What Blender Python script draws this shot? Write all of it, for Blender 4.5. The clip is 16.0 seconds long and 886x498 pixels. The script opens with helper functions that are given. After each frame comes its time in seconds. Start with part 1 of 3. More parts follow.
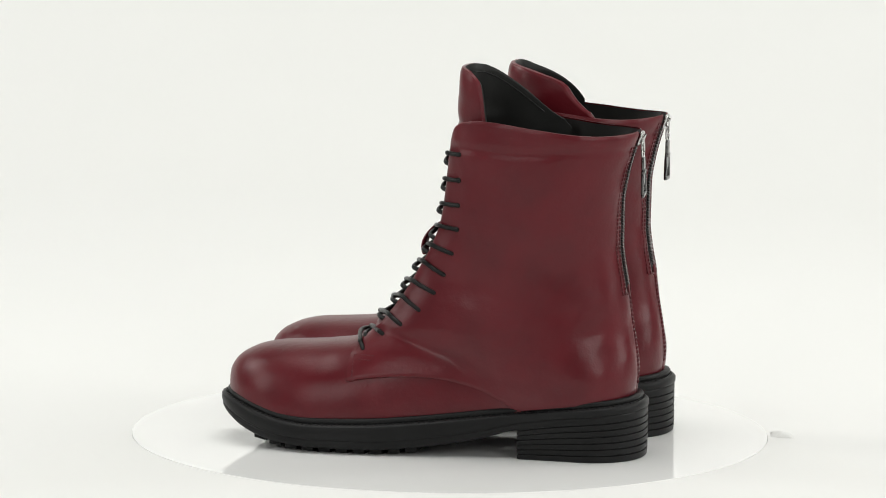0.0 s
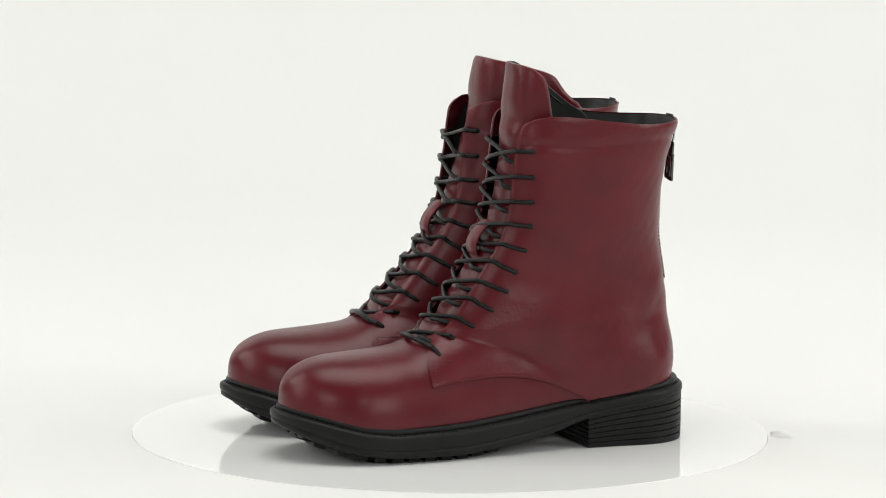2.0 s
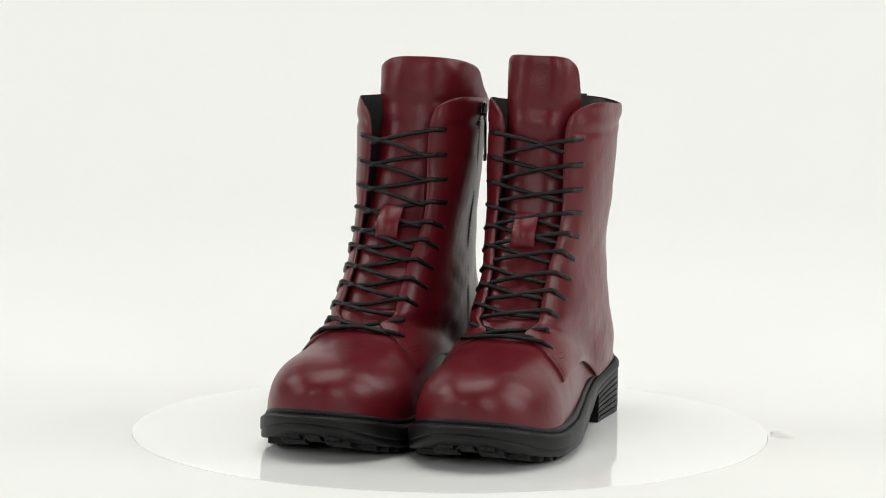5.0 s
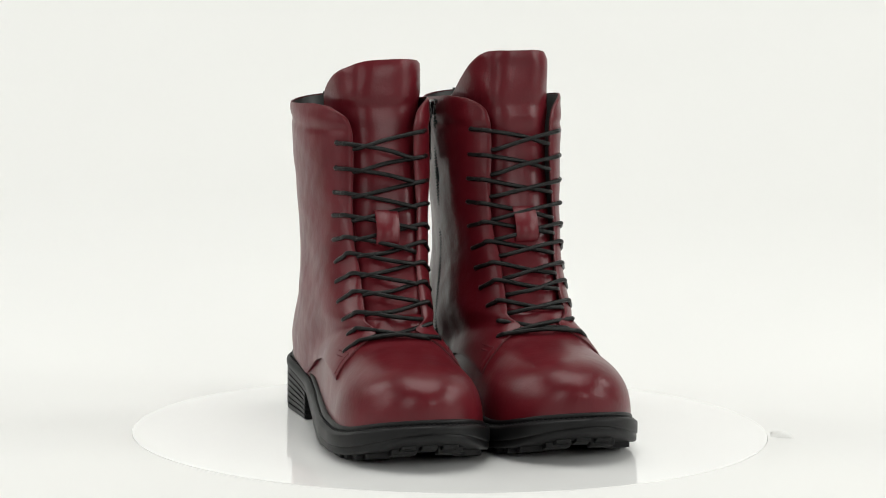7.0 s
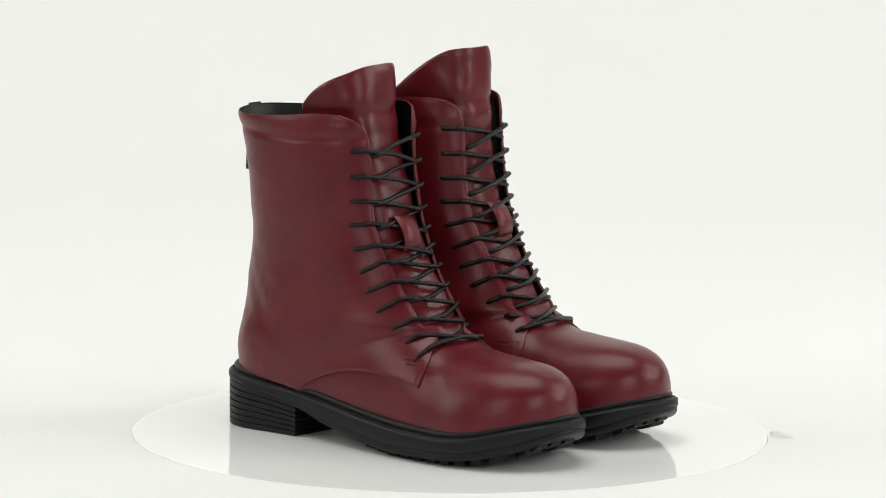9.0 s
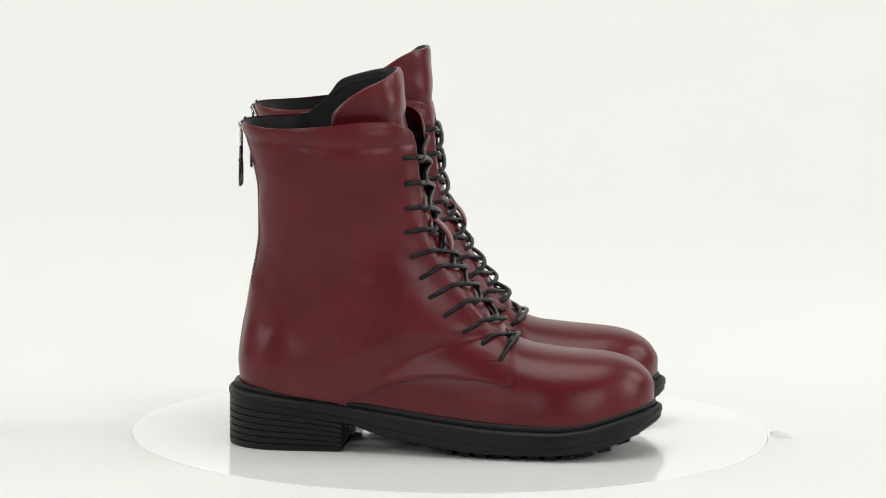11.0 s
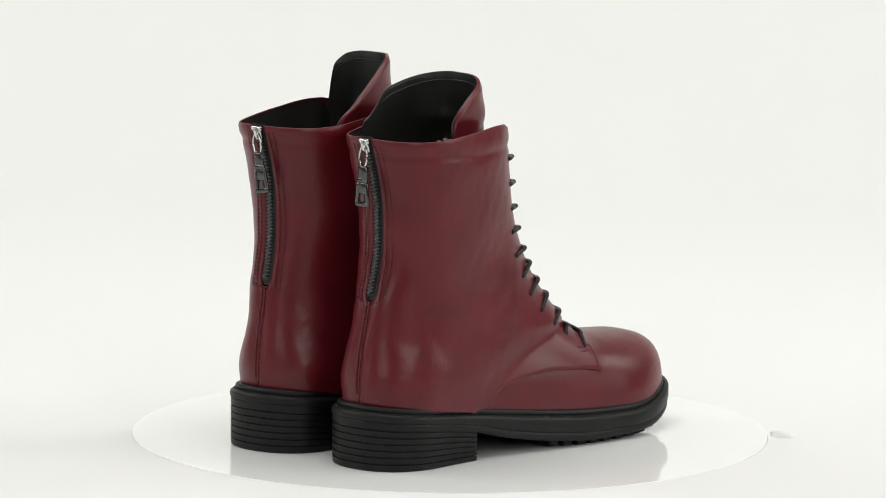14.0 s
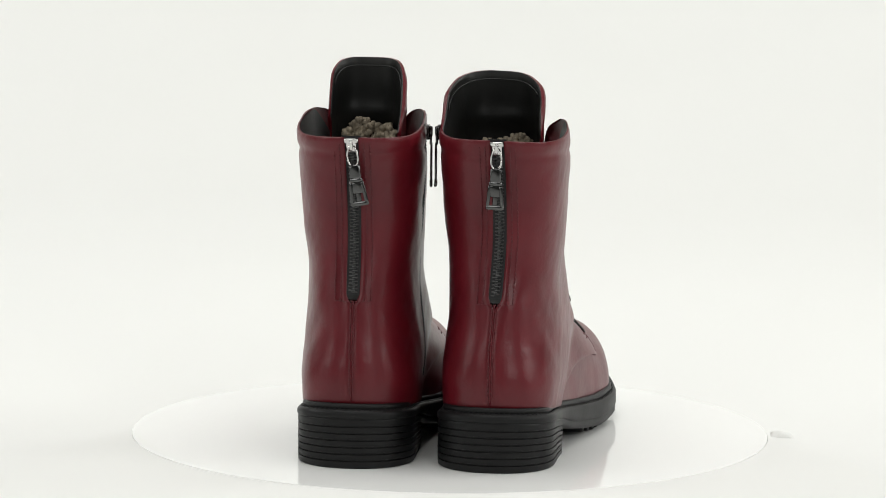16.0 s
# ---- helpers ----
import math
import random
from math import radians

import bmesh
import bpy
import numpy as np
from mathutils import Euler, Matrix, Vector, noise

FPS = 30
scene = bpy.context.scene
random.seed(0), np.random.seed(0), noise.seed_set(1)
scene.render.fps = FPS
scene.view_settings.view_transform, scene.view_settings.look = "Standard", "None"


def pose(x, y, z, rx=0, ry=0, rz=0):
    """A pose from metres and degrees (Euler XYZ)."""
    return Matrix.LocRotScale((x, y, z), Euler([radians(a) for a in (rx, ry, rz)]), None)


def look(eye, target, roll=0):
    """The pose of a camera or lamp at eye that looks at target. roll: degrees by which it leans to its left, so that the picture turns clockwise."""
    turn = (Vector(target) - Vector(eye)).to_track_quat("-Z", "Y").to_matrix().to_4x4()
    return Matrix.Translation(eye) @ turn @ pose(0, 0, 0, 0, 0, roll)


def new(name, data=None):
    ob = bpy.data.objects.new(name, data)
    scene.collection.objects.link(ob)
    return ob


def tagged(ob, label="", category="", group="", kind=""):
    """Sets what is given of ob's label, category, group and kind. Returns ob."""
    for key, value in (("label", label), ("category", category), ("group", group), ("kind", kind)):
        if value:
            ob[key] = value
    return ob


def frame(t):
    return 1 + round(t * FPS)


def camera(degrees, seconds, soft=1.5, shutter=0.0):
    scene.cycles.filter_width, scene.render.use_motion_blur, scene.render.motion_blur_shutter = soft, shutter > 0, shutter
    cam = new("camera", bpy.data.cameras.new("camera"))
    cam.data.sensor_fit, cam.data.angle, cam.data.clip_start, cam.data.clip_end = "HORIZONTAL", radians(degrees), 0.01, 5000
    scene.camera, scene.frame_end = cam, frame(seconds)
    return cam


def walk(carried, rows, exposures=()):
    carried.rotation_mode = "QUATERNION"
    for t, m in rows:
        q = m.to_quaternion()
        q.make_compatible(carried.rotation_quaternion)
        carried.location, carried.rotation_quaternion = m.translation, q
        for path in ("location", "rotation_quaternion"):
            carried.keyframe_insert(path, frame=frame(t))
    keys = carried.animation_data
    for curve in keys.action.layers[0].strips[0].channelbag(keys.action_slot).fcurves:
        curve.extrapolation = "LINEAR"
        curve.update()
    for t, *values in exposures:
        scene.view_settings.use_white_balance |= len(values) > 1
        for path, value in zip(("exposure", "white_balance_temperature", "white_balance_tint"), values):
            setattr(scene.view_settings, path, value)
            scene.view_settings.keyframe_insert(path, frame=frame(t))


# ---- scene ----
# ---- camera ----
cam = camera(9.957, 16.0, soft=1.0)
STAND = pose(-0.0058, -3.375, 0.6259, 81.548) @ pose(0, 0, 0, 0, 0, 0.55)      # on a tripod, a little off level
walk(cam, [(0.0, STAND), (16.0, STAND)])
TURN_RATE, FACING = 17.264, 5.932      # degrees a second, and the second at which the toes point at the camera

# ---- light ----
world = bpy.data.worlds.new("studio_air")
world.use_nodes = True
world.node_tree.nodes["Background"].inputs[0].default_value = (1.0, 0.99, 0.96, 1)
world.node_tree.nodes["Background"].inputs[1].default_value = 0.22
scene.world = world
scene.view_settings.exposure = -0.15


def softbox(name, eye, target, width, height, watts, tint=(0.985, 0.99, 0.957)):
    lamp = bpy.data.lights.new(name, "AREA")
    lamp.shape, lamp.size, lamp.size_y, lamp.energy, lamp.color = "RECTANGLE", width, height, watts, tint
    ob = new(name, lamp)
    ob.matrix_world = look(eye, target)
    return ob


softbox("softbox_top", (0, -0.1, 2.1), (0, 0, 0), 1.7, 1.5, 33.0)
softbox("softbox_west", (-1.15, -2.3, 1.0), (0, 0, 0.15), 0.8, 1.0, 11)
softbox("softbox_east", (1.15, -2.3, 1.0), (0, 0, 0.15), 0.8, 1.0, 14)
softbox("softbox_far_west", (-2.0, -0.55, 0.95), (0, 0, 0.12), 0.7, 1.2, 10)
softbox("softbox_far_east", (2.0, -0.55, 0.95), (0, 0, 0.12), 0.7, 1.2, 17)
# two unseen fill lamps, added to brighten the sweep evenly
softbox("backdrop_fill_west", (-1.9, 0.6, 1.5), (0.2, 2.6, 0.7), 0.8, 1.2, 23)
softbox("backdrop_fill_east", (1.9, 0.6, 1.5), (-0.2, 2.6, 0.7), 0.8, 1.2, 23)


# ---- materials ----
def material(name, colour, rough, metal=0.0, coat=0.0, spread=0.06, scale=30.0, bump=0.0, bump_scale=400.0, fine=0.0, specular=0.5,
             coat_rough=0.2, pucker=0.0):
    """A principled surface whose colour and gloss vary at two scales, with a fine relief."""
    m = bpy.data.materials.new(name)
    m.use_nodes = True
    nodes, links = m.node_tree.nodes, m.node_tree.links
    b = nodes["Principled BSDF"]
    b.inputs["Metallic"].default_value = metal
    b.inputs["Coat Weight"].default_value = coat
    b.inputs["Coat Roughness"].default_value = coat_rough
    b.inputs["Specular IOR Level"].default_value = specular
    where = nodes.new("ShaderNodeTexCoord")
    big = nodes.new("ShaderNodeTexNoise")
    big.inputs["Scale"].default_value, big.inputs["Detail"].default_value = scale, 5
    small = nodes.new("ShaderNodeTexNoise")
    small.inputs["Scale"].default_value, small.inputs["Detail"].default_value = bump_scale, 3
    links.new(where.outputs["Object"], big.inputs["Vector"])
    links.new(where.outputs["Object"], small.inputs["Vector"])
    ramp = nodes.new("ShaderNodeValToRGB")
    lo, hi = 1 - spread * 2.2, 1 + spread * 2.2
    ramp.color_ramp.elements[0].position, ramp.color_ramp.elements[1].position = 0.3, 0.7
    ramp.color_ramp.elements[0].color = (*[c * lo for c in colour], 1)
    ramp.color_ramp.elements[1].color = (*[min(c * hi, 1) for c in colour], 1)
    links.new(big.outputs["Fac"], ramp.inputs["Fac"])
    links.new(ramp.outputs["Color"], b.inputs["Base Color"])
    gloss = nodes.new("ShaderNodeMapRange")
    gloss.inputs["To Min"].default_value, gloss.inputs["To Max"].default_value = rough * 0.82, rough * 1.18
    links.new(big.outputs["Fac"], gloss.inputs["Value"])
    links.new(gloss.outputs["Result"], b.inputs["Roughness"])
    if bump:
        relief = nodes.new("ShaderNodeBump")
        relief.inputs["Strength"].default_value, relief.inputs["Distance"].default_value = bump, 0.0006
        links.new(small.outputs["Fac"], relief.inputs["Height"])
        last = relief
        if fine:
            cell = nodes.new("ShaderNodeTexVoronoi")
            cell.inputs["Scale"].default_value = fine
            links.new(where.outputs["Object"], cell.inputs["Vector"])
            pore = nodes.new("ShaderNodeBump")
            pore.inputs["Strength"].default_value, pore.inputs["Distance"].default_value = bump * 0.5, 0.0003
            links.new(cell.outputs["Distance"], pore.inputs["Height"])
            links.new(relief.outputs["Normal"], pore.inputs["Normal"])
            last = pore
        if pucker:
            wide = nodes.new("ShaderNodeTexNoise")
            wide.inputs["Scale"].default_value, wide.inputs["Detail"].default_value, wide.inputs["Distortion"].default_value = 55, 2, 0.6
            links.new(where.outputs["Object"], wide.inputs["Vector"])
            fold = nodes.new("ShaderNodeBump")
            fold.inputs["Strength"].default_value, fold.inputs["Distance"].default_value = pucker, 0.004
            links.new(wide.outputs["Fac"], fold.inputs["Height"])
            links.new(last.outputs["Normal"], fold.inputs["Normal"])
            last = fold
        links.new(last.outputs["Normal"], b.inputs["Normal"])
    return m


LEATHER = material("burgundy_leather", (0.094, 0.005, 0.0095), 0.335, coat=0.0, specular=0.34, spread=0.06, scale=38, bump=0.20, bump_scale=420, fine=900, pucker=0.06)
EDGE = material("cut_leather_edge", (0.09, 0.012, 0.015), 0.6, spread=0.08, scale=120, bump=0.1)
THREAD = material("burgundy_thread", (0.085, 0.007, 0.011), 0.7, spread=0.1, scale=300)
LINING = material("black_lining_leather", (0.009, 0.009, 0.0085), 0.42, specular=0.35, spread=0.1, scale=40, bump=0.25, bump_scale=180)
LACE = material("waxed_black_cord", (0.005, 0.0052, 0.005), 0.32, specular=0.22, spread=0.15, scale=200, bump=0.5, bump_scale=1500)
RUBBER = material("black_rubber", (0.005, 0.005, 0.0053), 0.46, specular=0.22, spread=0.1, scale=60, bump=0.12, bump_scale=500)
TAPE = material("black_zip_tape", (0.012, 0.012, 0.013), 0.75, spread=0.1, scale=300, bump=0.3, bump_scale=1800)
CHROME = material("polished_nickel", (0.55, 0.55, 0.54), 0.12, metal=1.0, spread=0.05, scale=200)
STEEL = material("gunmetal", (0.10, 0.10, 0.10), 0.14, metal=1.0, spread=0.06, scale=200)
TEETH = material("dark_nickel_teeth", (0.09, 0.09, 0.09), 0.3, metal=1.0, spread=0.08, scale=300)
FLEECE = material("grey_beige_fleece", (0.30, 0.25, 0.185), 0.95, spread=0.2, scale=180, bump=0.8, bump_scale=900)
HOLE_SHADE = material("eyelet_hole_shade", (0.01, 0.006, 0.006), 0.8)
PAPER = material("white_backdrop_paper", (0.77, 0.77, 0.755), 0.85, spread=0.004, scale=1.3, bump=0.02, bump_scale=600)
SHEET = material("white_cut_sheet", (0.765, 0.765, 0.747), 0.7, spread=0.004, scale=2.0)
ACRYLIC = material("white_acrylic", (0.86, 0.86, 0.85), 0.06, spread=0.003, scale=6, specular=0.5)
WALL = material("unseen_grey_wall", (0.16, 0.16, 0.155), 0.9, spread=0.03, scale=2.0)


# ---- building helpers ----
def make(name, verts, faces, mat, parent=None, label="", smooth=True):
    me = bpy.data.meshes.new(name)
    me.from_pydata([tuple(v) for v in verts], [], [tuple(f) for f in faces])
    me.update()
    if smooth:
        me.polygons.foreach_set("use_smooth", [True] * len(me.polygons))
    for m in (mat if isinstance(mat, (list, tuple)) else [mat]):
        me.materials.append(m)
    ob = new(name, me)
    if parent is not None:
        ob.parent = parent
    if label:
        tagged(ob, label)
    return ob


def curve(*pairs):
    """A smooth line through (x, y) pairs."""
    xs, ys = np.array(pairs, float).T
    d = np.diff(ys) / np.diff(xs)
    m = np.empty_like(ys)
    m[0], m[-1] = d[0], d[-1]
    same = d[1:] * d[:-1] > 0
    m[1:-1] = np.where(same, 2 * d[1:] * d[:-1] / np.where(same, d[1:] + d[:-1], 1), 0)

    def at(x):
        x = np.clip(np.asarray(x, float), xs[0], xs[-1])
        i = np.clip(np.searchsorted(xs, x) - 1, 0, len(xs) - 2)
        h = xs[i + 1] - xs[i]
        t = (x - xs[i]) / h
        return ((2 * t**3 - 3 * t**2 + 1) * ys[i] + (t**3 - 2 * t**2 + t) * h * m[i]
                + (-2 * t**3 + 3 * t**2) * ys[i + 1] + (t**3 - t**2) * h * m[i + 1])
    return at


def grid_faces(n, m, around=False, base=0):
    out = []
    for i in range(n - 1):
        for j in range(m if around else m - 1):
            k = (j + 1) % m
            out.append((base + i * m + j, base + i * m + k, base + (i + 1) * m + k, base + (i + 1) * m + j))
    return out


class Heap:
    """Collects verts and faces of one mesh, in millimetres of boot space; the right boot mirrors y."""

    def __init__(self, side):
        self.side, self.v, self.f = side, [], []

    def add(self, verts, faces):
        b = len(self.v)
        self.v += [(p[0] * 0.001, p[1] * 0.001 * self.side, p[2] * 0.001) for p in verts]
        self.f += [tuple(b + i for i in (q if self.side > 0 else q[::-1])) for q in faces]

    def grid(self, pts, around=False):
        n, m = pts.shape[:2]
        self.add(pts.reshape(-1, 3), grid_faces(n, m, around))

    def box(self, centre, ax, ay, az, bevel=0.0):
        """A box by its half axes, its edges cut off by bevel (0 to 0.4)."""
        c, a = np.array(centre, float), [np.array(q, float) for q in (ax, ay, az)]
        k = 1 - bevel
        ring = [(-1, -k), (-k, -1), (k, -1), (1, -k), (1, k), (k, 1), (-k, 1), (-1, k)] if bevel else [(-1, -1), (1, -1), (1, 1), (-1, 1)]
        n = len(ring)
        layers = [(-1, k), (-k, 1), (k, 1), (1, k)] if bevel else [(-1, 1), (1, 1)]
        v = [c + a[0] * p * s + a[1] * q * s + a[2] * w for w, s in layers for p, q in ring]
        f = grid_faces(len(layers), n, True) + [tuple(range(n))[::-1], tuple(range(len(v) - n, len(v)))]
        self.add(v, f)

    def tube(self, line, radius, n=8, caps=True):
        line = np.array(line, float)
        tan = np.gradient(line, axis=0)
        tan /= np.linalg.norm(tan, axis=1)[:, None] + 1e-9
        up = np.array((0.13, 0.21, 1.0))
        rings = []
        for p, t in zip(line, tan):
            u = np.cross(t, up)
            u /= np.linalg.norm(u) + 1e-9
            w = np.cross(t, u)
            rings.append([p + radius * (math.cos(a) * u + math.sin(a) * w) for a in np.arange(n) * 2 * math.pi / n])
        f = grid_faces(len(rings), n, True)
        if caps:
            f += [tuple(range(n))[::-1], tuple(range((len(rings) - 1) * n, len(rings) * n))]
        self.add([q for r in rings for q in r], f)

    def done(self, name, mat, parent, label="", smooth=True):
        return make(name, self.v, self.f, mat, parent, label, smooth)


def smooth_line(points, n=8):
    """Catmull-Rom through the points."""
    p = np.array(points, float)
    p = np.vstack([2 * p[0] - p[1], p, 2 * p[-1] - p[-2]])
    out = []
    for i in range(1, len(p) - 2):
        for t in np.linspace(0, 1, n, endpoint=False):
            out.append(0.5 * (2 * p[i] + (p[i + 1] - p[i - 1]) * t + (2 * p[i - 1] - 5 * p[i] + 4 * p[i + 1] - p[i + 2]) * t**2
                              + (3 * p[i] - p[i - 1] - 3 * p[i + 1] + p[i + 2]) * t**3))
    out.append(p[-2])
    return np.array(out)


# ---- studio ----
def studio():
    """Floor and wall in one sweep; unseen walls and ceiling are added round it."""
    prof = [(-4.6, -0.004), (1.0, -0.004)]
    prof += [(1.0 + 1.2 * math.sin(a), -0.004 + 1.2 * (1 - math.cos(a))) for a in np.linspace(0.05, math.pi / 2, 24)]
    prof += [(2.2, 3.2)]
    pts = np.array([[(x, y, z) for x in np.linspace(-2.8, 2.8, 9)] for y, z in prof])
    tagged(make("floor", pts.reshape(-1, 3), grid_faces(len(prof), 9), PAPER), "seamless white studio backdrop sweeping up from the floor", "backdrop", kind="structure")

    def slab(name, lo, hi):
        v = [(x, y, z) for x in (lo[0], hi[0]) for y in (lo[1], hi[1]) for z in (lo[2], hi[2])]
        f = [(0, 1, 3, 2), (4, 6, 7, 5), (0, 4, 5, 1), (2, 3, 7, 6), (0, 2, 6, 4), (1, 5, 7, 3)]
        return make(name, v, f, WALL, smooth=False)
    # out of view: added grey slabs that close the room and darken the leather's reflections
    for name, lo, hi in (("wall_west", (-2.95, -4.7, -0.1), (-2.82, 2.3, 3.2)), ("wall_east", (2.82, -4.7, -0.1), (2.95, 2.3, 3.2)),
                         ("wall_south", (-2.8, -4.75, -0.1), (2.8, -4.62, 3.2)), ("ceiling", (-2.95, -4.75, 3.21), (2.95, 2.3, 3.3))):
        tagged(slab(name, lo, hi), "unseen added grey studio " + name.split("_")[0], name.split("_")[0], kind="structure")


def lathe(name, prof, mat, n=160):
    pts = np.array([[(r * math.cos(a), r * math.sin(a), z) for a in np.arange(n) * 2 * math.pi / n] for r, z in prof])
    return make(name, pts.reshape(-1, 3), grid_faces(len(prof), n, True), mat)


DISC_R = 0.2139
studio()
disc = lathe("turntable", [(0.0001, 0), (0.1, 0), (0.2, 0), (DISC_R - 0.0003, 0)], ACRYLIC)
disc_rim = lathe("rim", [(DISC_R - 0.0003, 0), (DISC_R - 0.0001, -0.0001), (DISC_R, -0.0003), (DISC_R, -0.0038)], ACRYLIC)
disc_rim.parent = disc
tagged(disc, "glossy white acrylic turntable disc on the studio floor", "turntable")


def sheet():
    """The cut sheet that lies before the turntable, with the round cut-out in its far edge."""
    r, n, rows = DISC_R + 0.0003, 90, 26
    side = curve((0.0, 0.0), (0.064, 0.038), (0.2, 0.078), (0.42, 0.13), (1.2, 0.27), (1.6, 0.335))
    pts = []
    for w in np.linspace(0, 1, rows) ** 1.8:
        row = []
        bend = r + float(side(1.6 * w)) - (r + 0.335 * w)
        for i in range(n):
            a = math.pi + 0.002 + (math.pi - 0.004) * i / (n - 1)
            u = i / (n - 1) * 2 - 1
            x = r * math.cos(a) * (1 - w) + u * (r + 0.335) * w
            y = r * math.sin(a) * (1 - w) - 1.6 * w
            x += bend * (math.exp(-(n - 1 - i) / 12) - math.exp(-i / 12))
            row.append((x, y, -0.0003))
        pts.append(row)
    verts = np.array(pts).reshape(-1, 3)
    low = verts.copy()
    low[:, 2] = -0.0036
    f, m = grid_faces(rows, n), len(verts)
    rim = [k * n for k in range(rows)][::-1] + list(range(1, n)) + [k * n + n - 1 for k in range(1, rows)]
    f += [(a, b, b + m, a + m) for a, b in zip(rim, rim[1:])]
    tagged(make("sheet", np.vstack([verts, low]), f, SHEET, smooth=False), "thin white sheet cut round the turntable", "paper sheet", kind="structure")


def paper_scrap():
    """A small torn curl of paper at the turntable's edge."""
    rng = np.random.default_rng(4)
    up, down = [], []
    for j in range(9):
        for i in range(14):
            u, v = i / 13 * 2 - 1, j / 8 * 2 - 1
            z = 0.0034 * (1 - u * u) ** 0.7 * (1 - v * v) ** 0.7 + 0.0006 * rng.uniform(0, 1) * (abs(u) < 0.95) * (abs(v) < 0.95)
            x, y = 0.2235 + 0.0075 * u + 0.0006 * rng.uniform(-1, 1), -0.003 - 0.004 * u + 0.0065 * v * (1 - 0.35 * u)
            up.append((x, y, -0.0005 + z)), down.append((x, y, -0.0006))
    f = grid_faces(9, 14)
    tagged(make("paper_scrap", up + down, f + [tuple(126 + k for k in q[::-1]) for q in f], SHEET), "small curled scrap of white paper beside the turntable", "paper scrap")


paper_scrap()

sheet()

# ---- boot form, in millimetres: x from the heel to the toe, y to the outer side, z up ----
FEATHER = curve((0, 42), (31, 39), (69, 35), (106, 30.3), (143, 26), (180, 23), (218, 22), (237, 23.5), (255, 27.5), (270, 31.5), (290, 36))
SOLE_LOW = curve((0, 29.5), (40, 26), (83, 19), (106, 12.5), (143, 6.5), (180, 3.5), (218, 4), (237, 5.5), (255, 9), (270, 14.2), (281, 19.5), (292, 25))
FOOT_TOP = curve((-20, 70), (50, 80), (100, 90), (130, 90), (150, 88), (165, 85), (180, 80), (191, 74.4), (203, 70), (218, 67.8), (233, 66.7), (250, 65.4), (262, 63), (272, 58.8), (279, 53.2), (283.5, 46))
SHAFT_BACK = curve((0, 12), (20, 10), (44, 8), (55, 7), (74, 9), (93, 12.5), (112, 15.5), (127, 18.5), (142, 20.3), (168, 20), (187, 17), (205, 12), (219, 7.5), (235, 5), (270, 4))
SHAFT_FRONT = curve((0, 95), (20, 100), (50, 112), (65, 137), (75, 163), (84, 178), (97, 172), (107, 165), (122, 154.8), (137, 146.3), (152, 139.8), (171, 135.3), (190, 132.8), (222, 130), (270, 126))
SHAFT_HALF = curve((0, 34), (20, 35), (44, 37.4), (60, 38.6), (80, 38.2), (100, 36.6), (115, 35.6), (130, 36.2), (150, 37.8), (180, 40), (222, 41), (270, 41))
FOOT_HALF = curve((-20, 18), (20, 22), (40, 27), (70, 33), (100, 36.5), (150, 43.5), (190, 47.6), (215, 48.5))
RIM = curve((0, 222.5), (0.8, 222.5), (1.6, 218.5), (2.5, 214.5), (3.15, 215.5))


def foot_half(x):
    u = np.clip((x - 215) / 68.5, 0, 0.99999)
    return np.where(x > 215, 48.5 * (1 - u**1.98) ** (1 / 1.98), FOOT_HALF(x))


# what sets the two boots' shafts apart: lean of the top to the outer side, twist against the foot (slope of the
# middle line), width, how far the back and the front stand in, and how much lower the outer rim is cut at the front
SHAFT = {"lean": 0.0, "twist": 0.0, "wide": 1.0, "back": 0.0, "front": 0.0, "rim": 0.0}


def lean_at(z, x=122.0):
    """The shaft's middle line: y at a height and a distance from the heel."""
    z = np.asarray(z, float)
    return SHAFT["lean"] * np.clip((z - 70) / 150, 0, 1.3) + SHAFT["twist"] * (x - 70) * np.clip((z - 80) / 70, 0, 1)


def shaft_front(z):
    return SHAFT_FRONT(z) - SHAFT["front"] * np.clip((np.asarray(z, float) - 90) / 40, 0, 1)


def shaft_back(z):
    return SHAFT_BACK(z) + SHAFT["back"] * np.clip((np.asarray(z, float) - 60) / 60, 0, 1)


def body(p, shaft_top=None):
    """Negative inside the boot's upper, positive outside; about a distance. shaft_top cuts the shaft off at that height."""
    x, y, z = p[..., 0], p[..., 1], p[..., 2]
    y = y + 0.8 * np.exp(-((x - 125) / 45) ** 2)
    s, h = FEATHER(x), np.maximum(foot_half(x), 0.3)
    t = np.maximum(FOOT_TOP(x) - s, 2)
    f1 = ((np.abs(y) / h) ** 2.6 + (np.clip(z - s, 0, None) / t) ** 2.2) ** (1 / 2.4)
    f1 = (f1 - 1) * np.minimum(h, 32) + np.clip(50 - x, 0, None) * 0.7
    xb, xf = shaft_back(z), shaft_front(z)
    w = SHAFT_HALF(z) * (1 + (SHAFT["wide"] - 1) * np.clip((z - 60) / 60, 0, 1))
    c, a = (xb + xf) / 2, (xf - xb) / 2
    e = 2.35 + 0.5 * np.clip((x - c) / a, 0, 1) * np.clip((z - 85) / 50, 0, 1)
    f2 = (np.abs((x - c) / a) ** e + (np.abs(y - lean_at(z, x)) / w) ** e) ** (1 / e)
    f2 = (f2 - 1) * w
    if shaft_top:
        f2 = np.maximum(f2, z - shaft_top)
    k = 11.0
    g = np.clip(0.5 + 0.5 * (f2 - f1) / k, 0, 1)
    return f2 * (1 - g) + f1 * g - k * g * (1 - g)


